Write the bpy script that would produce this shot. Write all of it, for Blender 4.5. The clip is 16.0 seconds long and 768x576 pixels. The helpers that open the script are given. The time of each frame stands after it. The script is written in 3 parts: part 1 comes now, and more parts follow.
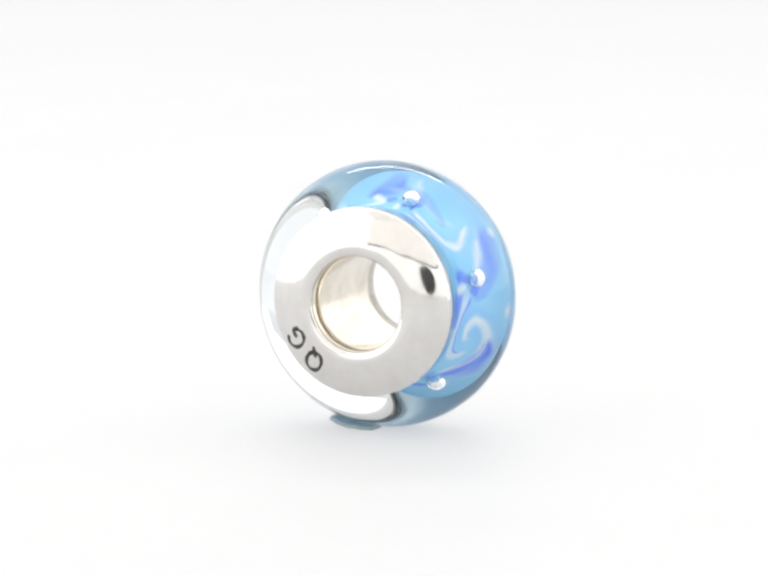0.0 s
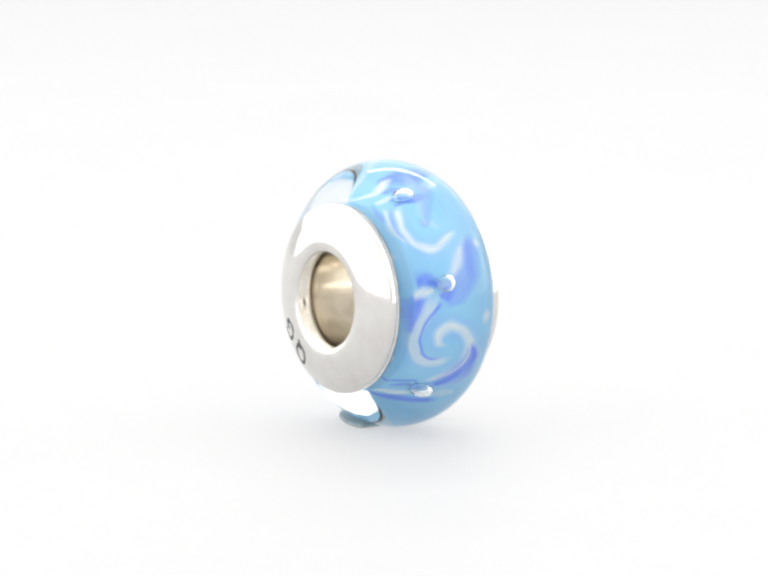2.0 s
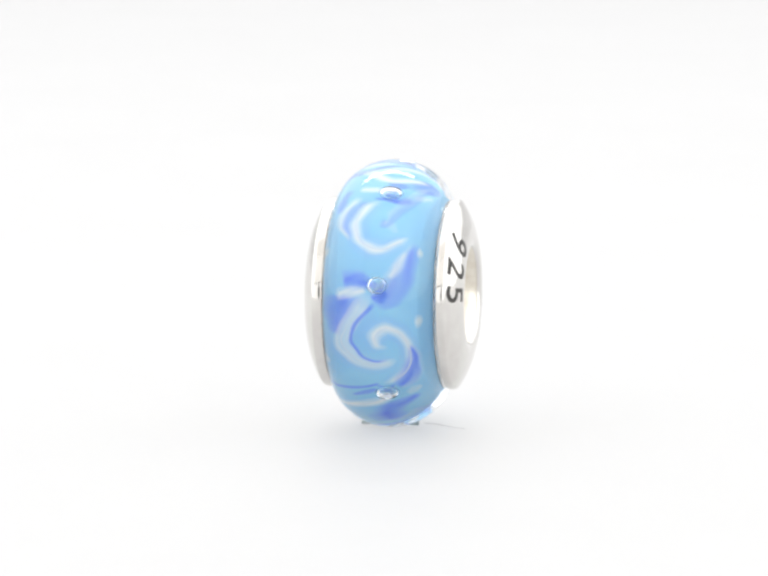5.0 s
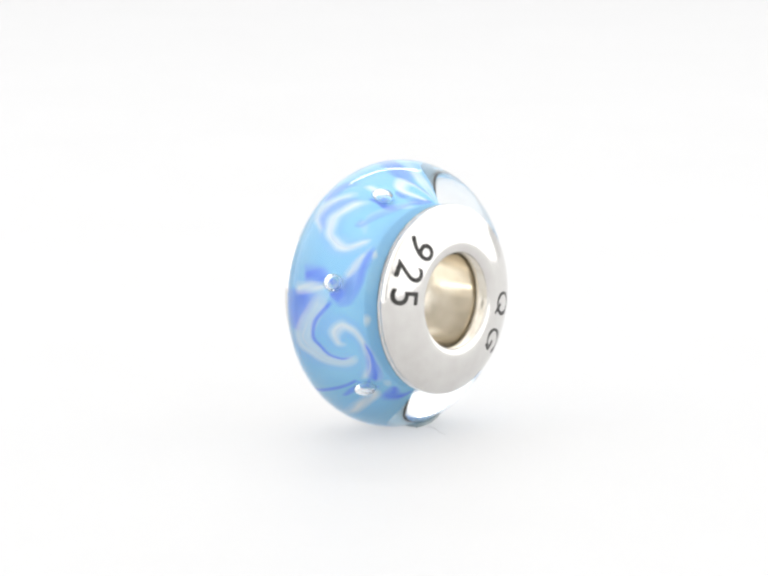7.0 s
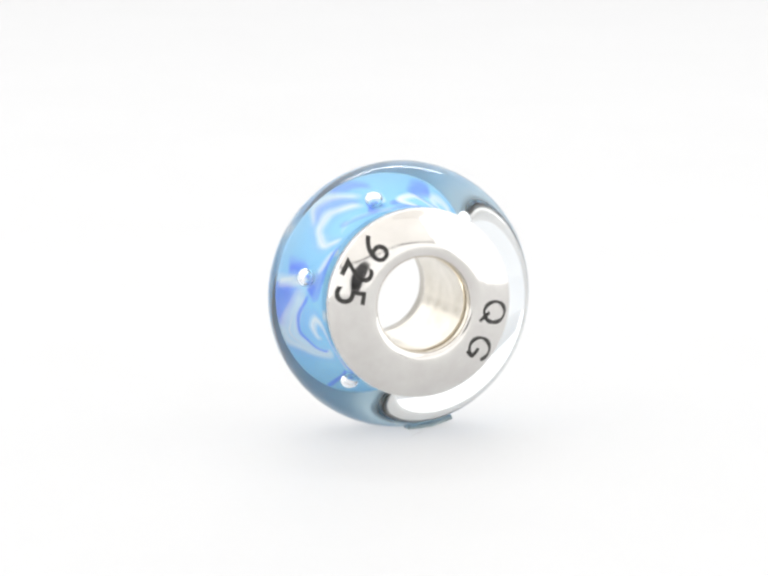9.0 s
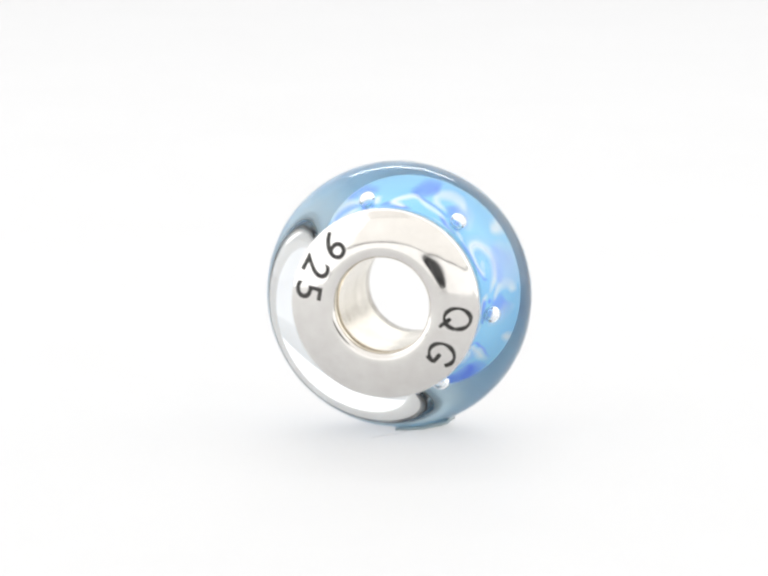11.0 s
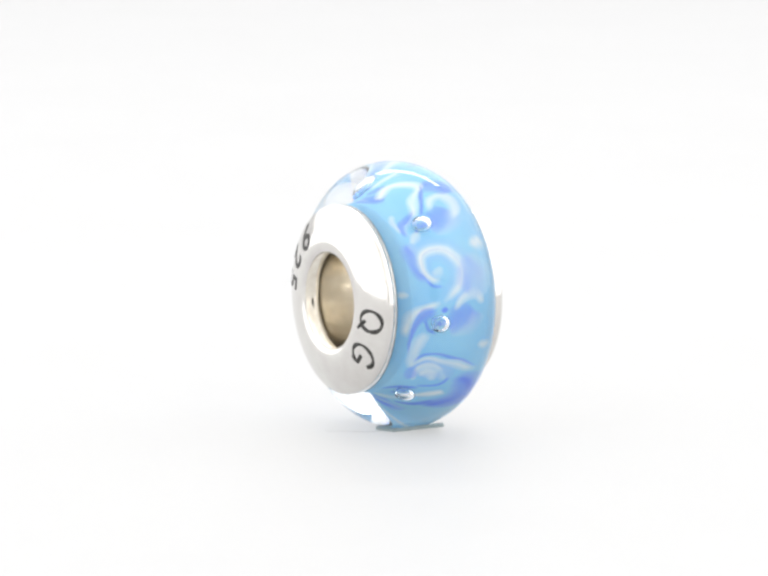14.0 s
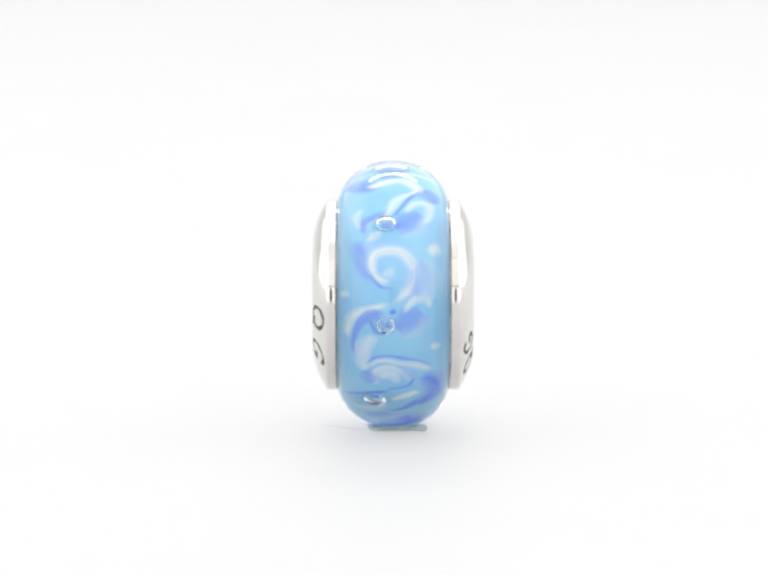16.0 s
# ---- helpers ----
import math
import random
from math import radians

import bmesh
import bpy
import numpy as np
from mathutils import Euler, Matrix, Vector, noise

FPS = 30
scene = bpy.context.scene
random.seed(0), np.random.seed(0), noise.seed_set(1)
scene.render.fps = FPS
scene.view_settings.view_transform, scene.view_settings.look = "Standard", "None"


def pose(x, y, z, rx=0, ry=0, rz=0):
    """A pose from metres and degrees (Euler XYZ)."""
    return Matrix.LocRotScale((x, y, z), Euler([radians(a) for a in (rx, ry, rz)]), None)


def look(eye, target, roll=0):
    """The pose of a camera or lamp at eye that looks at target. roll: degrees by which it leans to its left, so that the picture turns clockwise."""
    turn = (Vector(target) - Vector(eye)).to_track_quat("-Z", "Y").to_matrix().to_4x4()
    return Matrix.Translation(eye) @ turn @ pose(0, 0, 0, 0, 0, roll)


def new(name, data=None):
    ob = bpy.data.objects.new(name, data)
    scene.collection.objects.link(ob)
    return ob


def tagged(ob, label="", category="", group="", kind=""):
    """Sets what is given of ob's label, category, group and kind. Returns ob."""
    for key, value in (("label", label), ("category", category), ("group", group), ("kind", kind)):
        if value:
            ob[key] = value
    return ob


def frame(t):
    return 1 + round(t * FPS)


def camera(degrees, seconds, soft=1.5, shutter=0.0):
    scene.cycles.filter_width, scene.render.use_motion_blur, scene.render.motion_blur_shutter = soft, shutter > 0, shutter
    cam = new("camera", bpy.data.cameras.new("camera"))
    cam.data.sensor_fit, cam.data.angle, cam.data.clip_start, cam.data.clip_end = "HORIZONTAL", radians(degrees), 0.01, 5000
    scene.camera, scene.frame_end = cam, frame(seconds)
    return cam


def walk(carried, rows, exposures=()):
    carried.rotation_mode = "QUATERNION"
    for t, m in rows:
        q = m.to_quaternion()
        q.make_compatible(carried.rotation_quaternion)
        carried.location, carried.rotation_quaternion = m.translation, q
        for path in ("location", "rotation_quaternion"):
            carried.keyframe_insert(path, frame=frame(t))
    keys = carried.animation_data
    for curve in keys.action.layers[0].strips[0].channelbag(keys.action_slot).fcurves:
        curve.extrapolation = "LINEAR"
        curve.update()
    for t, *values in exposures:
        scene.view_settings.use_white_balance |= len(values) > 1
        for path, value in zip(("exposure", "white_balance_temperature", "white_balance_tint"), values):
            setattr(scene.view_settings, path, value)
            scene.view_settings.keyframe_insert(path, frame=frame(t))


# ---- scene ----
MM = 0.001
PX = MM / 39.1          # size of one picture step at the bead
OMEGA, PHASE = 15.42, 67.0
OFF = 0.33 * MM         # the bead stands a little off the turning axis
ELEV = 8.5

# camera: long lens, standing still in front of the light tent
D = 12000 * PX
cam = camera(2 * math.degrees(math.atan(784 / 12000)), 16.0, soft=2.9)
se, ce = math.sin(radians(ELEV)), math.cos(radians(ELEV))
SHIFT = Vector((-18 * PX, 0, 12 * PX / ce))
AIM = Vector((0, 0, 7 * MM)) + SHIFT
EYE = AIM + Vector((0, -D * ce, D * se))
walk(cam, [(0, look(EYE, AIM)), (16, look(EYE, AIM))], exposures=[(0, 0.71), (16, 0.71)])

# world: a dim neutral room outside the tent
world = bpy.data.worlds.new("room")
scene.world = world
world.use_nodes = True
world.node_tree.nodes["Background"].inputs[0].default_value = (0.8, 0.85, 0.9, 1)
world.node_tree.nodes["Background"].inputs[1].default_value = 0.05

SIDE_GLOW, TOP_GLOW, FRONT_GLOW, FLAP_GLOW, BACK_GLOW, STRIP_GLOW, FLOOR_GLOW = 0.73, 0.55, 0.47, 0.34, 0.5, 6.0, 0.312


# ---------- materials
def material(name):
    m = bpy.data.materials.new(name)
    m.use_nodes = True
    nt = m.node_tree
    b = nt.nodes["Principled BSDF"]
    return m, nt, b


def noise_node(nt, scale, detail=4, rough=0.5, coord="Object"):
    tc = nt.nodes.new("ShaderNodeTexCoord")
    n = nt.nodes.new("ShaderNodeTexNoise")
    n.inputs["Scale"].default_value = scale
    n.inputs["Detail"].default_value = detail
    n.inputs["Roughness"].default_value = rough
    nt.links.new(tc.outputs[coord], n.inputs["Vector"])
    return n


def ramp(nt, src, a, b, lo=0.3, hi=0.7):
    r = nt.nodes.new("ShaderNodeValToRGB")
    r.color_ramp.elements[0].position, r.color_ramp.elements[1].position = lo, hi
    r.color_ramp.elements[0].color, r.color_ramp.elements[1].color = (*a, 1), (*b, 1)
    nt.links.new(src, r.inputs[0])
    return r


def bump(nt, b, src, strength, distance):
    n = nt.nodes.new("ShaderNodeBump")
    n.inputs["Strength"].default_value = strength
    n.inputs["Distance"].default_value = distance
    nt.links.new(src, n.inputs["Height"])
    nt.links.new(n.outputs[0], b.inputs["Normal"])


def acrylic_material():
    m, nt, b = material("glowing_acrylic")
    n = noise_node(nt, 60, 5)
    c = ramp(nt, n.outputs[0], (0.196, 0.196, 0.198), (0.204, 0.204, 0.206))
    nt.links.new(c.outputs[0], b.inputs["Base Color"])
    b.inputs["Roughness"].default_value = 0.6
    # Emission added to thin the bead's shadow and light its underside.
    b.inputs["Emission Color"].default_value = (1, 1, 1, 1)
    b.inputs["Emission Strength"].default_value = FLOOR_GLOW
    bump(nt, b, noise_node(nt, 2500, 3).outputs[0], 0.1, 0.00005)
    return m


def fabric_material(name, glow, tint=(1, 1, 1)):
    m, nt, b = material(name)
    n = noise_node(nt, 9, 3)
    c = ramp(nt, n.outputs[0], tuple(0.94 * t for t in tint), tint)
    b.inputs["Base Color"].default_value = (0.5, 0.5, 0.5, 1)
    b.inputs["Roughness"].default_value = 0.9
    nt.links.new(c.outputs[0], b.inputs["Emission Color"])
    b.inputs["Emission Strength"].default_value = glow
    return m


def silver_material():
    m, nt, b = material("polished_silver")
    n = noise_node(nt, 700, 5, 0.6)
    c = ramp(nt, n.outputs[0], (0.70, 0.68, 0.655), (0.77, 0.755, 0.73))
    nt.links.new(c.outputs[0], b.inputs["Base Color"])
    b.inputs["Metallic"].default_value = 1
    r = ramp(nt, noise_node(nt, 1500, 4).outputs[0], (0.05, 0.05, 0.05), (0.12, 0.12, 0.12))
    nt.links.new(r.outputs[0], b.inputs["Roughness"])
    return m


def bore_material():
    m, nt, b = material("tarnished_silver")
    n = noise_node(nt, 480, 7, 0.7)
    c = ramp(nt, n.outputs[0], (0.66, 0.60, 0.50), (0.86, 0.82, 0.74), 0.3, 0.66)
    nt.links.new(c.outputs[0], b.inputs["Base Color"])
    b.inputs["Metallic"].default_value = 1
    r = ramp(nt, noise_node(nt, 900, 4).outputs[0], (0.13, 0.13, 0.13), (0.26, 0.26, 0.26))
    nt.links.new(r.outputs[0], b.inputs["Roughness"])
    bump(nt, b, noise_node(nt, 1100, 5).outputs[0], 0.12, 0.00005)
    return m


def glass_material(name, ior, tint, rough=0.0):
    m = bpy.data.materials.new(name)
    m.use_nodes = True
    nt = m.node_tree
    nt.nodes.remove(nt.nodes["Principled BSDF"])
    g = nt.nodes.new("ShaderNodeBsdfGlass")
    g.inputs["IOR"].default_value = ior
    g.inputs["Color"].default_value = (*tint, 1)
    g.inputs["Roughness"].default_value = rough
    nt.links.new(g.outputs[0], nt.nodes["Material Output"].inputs[0])
    return m


def core_material():
    """Sky blue glass with the soft washes of colour that were melted into it."""
    m, nt, b = material("sky_blue_glass")
    n = noise_node(nt, 420, 4)
    c = ramp(nt, n.outputs[0], (0.27, 0.62, 0.98), (0.38, 0.74, 1.0), 0.25, 0.75)
    col = nt.nodes.new("ShaderNodeVertexColor")
    col.layer_name = "glass_colour"
    grain = ramp(nt, noise_node(nt, 1600, 4, 0.6).outputs[0], (0.84, 0.84, 0.84), (1, 1, 1))
    mul = nt.nodes.new("ShaderNodeMath")
    mul.operation = "MULTIPLY"
    nt.links.new(col.outputs["Alpha"], mul.inputs[0])
    nt.links.new(grain.outputs[0], mul.inputs[1])
    mix = nt.nodes.new("ShaderNodeMix")
    mix.data_type = "RGBA"
    nt.links.new(mul.outputs[0], mix.inputs[0])
    nt.links.new(c.outputs[0], mix.inputs[6])
    nt.links.new(col.outputs["Color"], mix.inputs[7])
    nt.links.new(mix.outputs[2], b.inputs["Base Color"])
    b.inputs["Roughness"].default_value = 0.6
    b.inputs["Specular IOR Level"].default_value = 0.0
    return m


def ends_material():
    # Grey-teal that imitates the dim ring refracted in the clear glass.
    m, nt, b = material("ring_tint")
    n = noise_node(nt, 500, 4)
    c = ramp(nt, n.outputs[0], (0.66, 0.80, 0.84), (0.76, 0.88, 0.91))
    nt.links.new(c.outputs[0], b.inputs["Base Color"])
    b.inputs["Roughness"].default_value = 0.42
    b.inputs["Metallic"].default_value = 0.55
    b.inputs["Specular IOR Level"].default_value = 0.0
    return m


def thread_material(name, a, b_):
    m, nt, b = material(name)
    c = ramp(nt, noise_node(nt, 1500, 3).outputs[0], a, b_)
    nt.links.new(c.outputs[0], b.inputs["Base Color"])
    b.inputs["Roughness"].default_value = 0.5
    b.inputs["Specular IOR Level"].default_value = 0.0
    return m


def putty_material():
    m, nt, b = material("grey_putty")
    c = ramp(nt, noise_node(nt, 1500, 4).outputs[0], (0.42, 0.54, 0.56), (0.58, 0.68, 0.69))
    nt.links.new(c.outputs[0], b.inputs["Base Color"])
    b.inputs["Roughness"].default_value = 0.35
    b.inputs["Transmission Weight"].default_value = 0.5
    bump(nt, b, noise_node(nt, 2000, 3).outputs[0], 0.4, 0.00005)
    return m


def lint_material():
    m, nt, b = material("grey_lint")
    c = ramp(nt, noise_node(nt, 3000, 2).outputs[0], (0.42, 0.42, 0.43), (0.55, 0.55, 0.56))
    nt.links.new(c.outputs[0], b.inputs["Base Color"])
    b.inputs["Roughness"].default_value = 0.8
    return m


def ink_material():
    m, nt, b = material("black_enamel")
    n = noise_node(nt, 3000, 3)
    c = ramp(nt, n.outputs[0], (0.008, 0.007, 0.006), (0.03, 0.028, 0.025))
    nt.links.new(c.outputs[0], b.inputs["Base Color"])
    b.inputs["Roughness"].default_value = 0.5
    return m


def seam_material():
    m, nt, b = material("dark_silver")
    c = ramp(nt, noise_node(nt, 1200, 4).outputs[0], (0.14, 0.13, 0.12), (0.42, 0.40, 0.37), 0.35, 0.65)
    nt.links.new(c.outputs[0], b.inputs["Base Color"])
    b.inputs["Metallic"].default_value = 1
    b.inputs["Roughness"].default_value = 0.35
    return m


def black_material():
    m, nt, b = material("black_plastic")
    n = noise_node(nt, 300, 3)
    c = ramp(nt, n.outputs[0], (0.035, 0.035, 0.037), (0.055, 0.055, 0.058))
    nt.links.new(c.outputs[0], b.inputs["Base Color"])
    b.inputs["Roughness"].default_value = 0.45
    return m


ACRYLIC, SILVER, BORE = acrylic_material(), silver_material(), bore_material()
SIDE_CLOTH = fabric_material("glowing_side_cloth", SIDE_GLOW)
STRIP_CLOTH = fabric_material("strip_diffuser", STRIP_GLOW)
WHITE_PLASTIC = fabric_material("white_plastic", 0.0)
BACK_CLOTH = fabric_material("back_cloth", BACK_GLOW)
TOP_CLOTH = fabric_material("glowing_top_cloth", TOP_GLOW)
# Front and flap cloths emit an added fill that brightens the bead's front.
FRONT_CLOTH = fabric_material("glowing_front_cloth", FRONT_GLOW, (1, 0.985, 0.96))
FLAP_CLOTH = fabric_material("glowing_flap_cloth", FLAP_GLOW, (1, 0.95, 0.88))
CLEAR = glass_material("clear_glass", 1.5, (0.985, 0.995, 1.0))
ENDS = ends_material()
AIR = glass_material("air_bubble", 1 / 1.5, (1, 1, 1))
PUTTY, LINT, SEAM = putty_material(), lint_material(), seam_material()
CORE, INK, BLACK = core_material(), ink_material(), black_material()
WHITE_THREAD = thread_material("white_thread", (0.60, 0.75, 0.95), (0.80, 0.89, 0.98))
BLUE_THREAD = thread_material("blue_thread", (0.19, 0.31, 0.93), (0.30, 0.45, 0.97))


# ---------- mesh helpers
def part(name, bm, mat, parent=None, label="", smooth=True):
    me = bpy.data.meshes.new(name)
    bm.to_mesh(me)
    bm.free()
    me.materials.append(mat)
    for p in me.polygons:
        p.use_smooth = smooth
    ob = new(name, me)
    ob.parent = parent
    if label:
        tagged(ob, label)
    return ob


def lathe(profile, steps=192, closed=True):
    """Turn a list of (x, r) round the x axis; a closed profile makes a ring."""
    bm = bmesh.new()
    rings = []
    for k in range(steps):
        a = 2 * math.pi * k / steps
        rings.append([bm.verts.new((x, -r * math.cos(a), r * math.sin(a))) for x, r in profile])
    n = len(profile)
    for k in range(steps):
        p, q = rings[k], rings[(k + 1) % steps]
        for i in range(n if closed else n - 1):
            j = (i + 1) % n
            bm.faces.new((p[i], p[j], q[j], q[i]))
    bmesh.ops.recalc_face_normals(bm, faces=bm.faces)
    return bm


def box(x0, x1, y0, y1, z0, z1):
    bm = bmesh.new()
    bmesh.ops.create_cube(bm, size=1)
    for v in bm.verts:
        v.co = Vector(((x0 + x1) / 2 + v.co.x * (x1 - x0), (y0 + y1) / 2 + v.co.y * (y1 - y0), (z0 + z1) / 2 + v.co.z * (z1 - z0)))
    return bm


def catmull(points, n):
    """A smooth line through a few points, n places a stretch."""
    P = [Vector(p) for p in points]
    P = [2 * P[0] - P[1]] + P + [2 * P[-1] - P[-2]]
    out = []
    for i in range(1, len(P) - 2):
        a, b, c, d = P[i - 1:i + 3]
        for k in range(n):
            t = k / n
            out.append(0.5 * ((2 * b) + (c - a) * t + (2 * a - 5 * b + 4 * c - d) * t * t + (3 * b - a - 3 * c + d) * t ** 3))
    out.append(P[-2])
    return out


# ---------- the light tent
# Unseen and assumed from reflections in the silver; the cloth glow is added light.
TX, TY0, TZ = 0.30, -0.335, 0.46


def sweep():
    """Floor sheet that curves up into the back wall."""
    prof = [(y, 0) for y in (TY0, -0.2, -0.1, -0.05, 0, 0.03, 0.06, 0.12, 0.2, 0.24)]
    R = 0.055
    prof += [(0.245 + R * math.sin(radians(a)), R - R * math.cos(radians(a))) for a in range(0, 91, 6)]
    bm = bmesh.new()
    xs = [-TX, -0.1, -0.03, 0, 0.03, 0.1, TX]
    rows = [[bm.verts.new((x, y, z)) for x in xs] for y, z in prof]
    for p, q in zip(rows, rows[1:]):
        for i in range(len(xs) - 1):
            bm.faces.new((p[i], p[i + 1], q[i + 1], q[i]))
    under = bmesh.ops.extrude_face_region(bm, geom=bm.faces[:])
    for v in under["geom"]:
        if isinstance(v, bmesh.types.BMVert):
            v.co += Vector((0, 0.002, -0.002))
    bmesh.ops.recalc_face_normals(bm, faces=bm.faces)
    return tagged(part("floor", bm, ACRYLIC), "white acrylic floor sheet with an added glow, curving up at the back", "floor sheet", kind="structure")


def tent():
    tagged(part("wall_back", box(-TX, TX, 0.3005, 0.306, 0.0555, TZ), BACK_CLOTH, smooth=False), "glowing white cloth back of an assumed light tent, out of view", "tent wall", kind="structure")
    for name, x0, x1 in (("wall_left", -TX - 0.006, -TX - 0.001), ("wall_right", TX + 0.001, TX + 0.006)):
        tagged(part(name, box(x0, x1, TY0, 0.3065, -0.004, TZ), SIDE_CLOTH, smooth=False), "glowing white cloth side of an assumed light tent, out of view", "tent wall", kind="structure")
    tagged(part("ceiling", box(-TX - 0.006, TX + 0.006, -0.12, 0.3065, TZ + 0.001, TZ + 0.006), TOP_CLOTH, smooth=False), "glowing white cloth top of an assumed light tent, out of view", "tent top", kind="structure")
    tagged(part("ceiling_front", box(-TX - 0.006, TX + 0.006, TY0, -0.1205, TZ + 0.001, TZ + 0.006), FLAP_CLOTH, smooth=False), "cream cloth front top of an assumed light tent, with added fill glow", "tent top", kind="structure")
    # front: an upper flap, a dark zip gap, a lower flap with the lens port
    tagged(part("wall_front_upper", box(-TX, TX, TY0 - 0.006, TY0 - 0.001, 0.126, TZ), FLAP_CLOTH, smooth=False), "white cloth front flap of an assumed light tent, with added fill glow", "tent wall", kind="structure")
    bm = bmesh.new()
    cx, cz, rr = EYE.x, EYE.z, 0.050
    inner, outer = [], []
    corners = [(-TX, 0), (TX, 0), (TX, 0.117), (-TX, 0.117)]
    n = 64
    for k in range(n):
        a = 2 * math.pi * k / n
        c, s = math.cos(a), math.sin(a)
        inner.append((cx + rr * c, cz + rr * s))
        t = min((TX - cx) / c if c > 1e-6 else 9, (-TX - cx) / c if c < -1e-6 else 9, (0.117 - cz) / s if s > 1e-6 else 9, -cz / s if s < -1e-6 else 9)
        outer.append((cx + t * c, cz + t * s))
    for y in (TY0 - 0.001, TY0 - 0.006):
        vi = [bm.verts.new((x, y, z)) for x, z in inner]
        vo = [bm.verts.new((x, y, z)) for x, z in outer]
        for k in range(n):
            j = (k + 1) % n
            bm.faces.new((vi[k], vi[j], vo[j], vo[k]))
    bmesh.ops.recalc_face_normals(bm, faces=bm.faces)
    tagged(part("wall_front_lower", bm, FRONT_CLOTH, smooth=False), "white cloth front flap of an assumed light tent, with a round lens port and added fill glow", "tent wall", kind="structure")


def strip_lamp():
    """A long lamp on the back cloth, mirrored as a bright arc in the glass."""
    base = tagged(new("strip_lamp"), "long glowing white strip lamp on the back cloth", "lamp")
    base.matrix_basis = pose(0, 0.3, 0.29)
    part("housing", box(-0.16, 0.16, -0.010, -0.0005, -0.028, 0.028), WHITE_PLASTIC, base, smooth=False)
    part("diffuser", box(-0.15, 0.15, -0.014, -0.0101, -0.022, 0.022), STRIP_CLOTH, base, "glowing white diffuser", smooth=False)


def lens():
    """Black lens barrel behind the viewpoint, mirrored in the silver."""
    base = new("camera_lens")
    back = (EYE - AIM).normalized()
    base.matrix_basis = Matrix.Translation(EYE + back * 0.012) @ back.to_track_quat("X", "Z").to_matrix().to_4x4()
    tagged(base, "black lens barrel set in the tent front", "lens")
    part("barrel", lathe([(0.0, 0.041), (0.0, 0.047), (0.07, 0.048), (0.07, 0.0), (0.069, 0.0), (0.012, 0.040)], 64, False), BLACK, base)
    part("front_glass", lathe([(0.006, 0.0001), (0.007, 0.019), (0.0095, 0.0395), (0.012, 0.0395), (0.012, 0.0001)], 64, False), BLACK, base, "dark coated front lens")


# ---------- the bead
R_CORE, FLARE, X_CORE, X_END, R_END = 4.6, 0.15, 1.7, 2.76, 3.7


def core_r(x):
    """Radius of the core in mm: it widens a little, then slopes in to its ends."""
    a = np.abs(x)
    return np.where(a < X_CORE, R_CORE + FLARE * (a / X_CORE) ** 3, R_CORE + FLARE - (R_CORE + FLARE - R_END) * (a - X_CORE) / (X_END - X_CORE))



def glass_profile(n=72):
    out = []
    for k in range(n + 1):
        a = math.pi * (0.5 - k / n)
        out.append((2.95 * MM * math.sin(a), (4.4 + 2.6 * math.cos(a)) * MM))
    return [(2.95 * MM, 2.75 * MM)] + out + [(-2.95 * MM, 2.75 * MM)]


def cap_profile(side):
    pts = [(2.87, 2.58), (2.87, 4.88), (2.90, 4.90), (3.05, 4.945), (3.20, 4.96), (3.36, 4.945), (3.45, 4.89), (3.51, 4.80), (3.70, 4.48), (3.88, 4.10), (4.01, 3.75), (4.10, 3.45), (4.18, 3.05), (4.17, 2.76), (4.11, 2.58), (4.02, 2.51), (3.94, 2.50)]
    line = catmull([(x, r, 0) for x, r in pts[2:]], 5)
    prof = [(x * MM, r * MM) for x, r in pts[:2]] + [(v.x * MM, v.y * MM) for v in line]
    return [(side * x, r) for x, r in prof], line


DOME = cap_profile(1)[1]


def dome_height(r):
    """The cap's outer face at radius r, in mm, on the flat part of the dome."""
    pts = [p for p in DOME if p.x > 3.4]
    for a, b in zip(pts, pts[1:]):
        if b.y <= r <= a.y and a.y > b.y:
            return a.x + (b.x - a.x) * (a.y - r) / (a.y - b.y)
    return 3.9


def on_cap(side, u, v, lift):
    """A place on the cap: u to the right, v up as seen from outside, in mm."""
    r = math.hypot(u, v)
    return Vector((side * (dome_height(r) + lift) * MM, side * u * MM, v * MM))


def stroke_mark(name, side, parent, lines, centre, angle, outward, width, label):
    """Engraved strokes on a cap. lines are in letter space, one high; angle: where the letter stands round the cap."""
    bm = bmesh.new()
    up = Vector((math.cos(angle), math.sin(angle))) * (1 if outward else -1)
    right = Vector((up.y, -up.x))
    mid = Vector((math.cos(angle), math.sin(angle))) * centre
    for line in lines:
        n = len(line)
        for lift in (0.012,):
            rows = []
            for i, p in enumerate(line):
                d = (line[min(i + 1, n - 1)] - line[max(i - 1, 0)]).normalized()
                s = Vector((-d.y, d.x)) * width * (0.5 + 0.12 * math.sin(i * 0.7))
                e = []
                for k in (-1, -0.4, 0.4, 1):
                    q = p + s * k
                    g = mid + right * q.x + up * q.y
                    e.append(bm.verts.new(on_cap(side, g.x, g.y, lift if abs(k) < 1 else -0.01)))
                rows.append(e)
            for a, b in zip(rows, rows[1:]):
                for k in range(3):
                    bm.faces.new((a[k], a[k + 1], b[k + 1], b[k]))
    bmesh.ops.recalc_face_normals(bm, faces=bm.faces)
    return part(name, bm, INK, parent, label)


def arc(cx, cy, rx, ry, a0, a1, n=20):
    return [Vector((cx + rx * math.cos(radians(a0 + (a1 - a0) * k / n)), cy + ry * math.sin(radians(a0 + (a1 - a0) * k / n)))) for k in range(n + 1)]


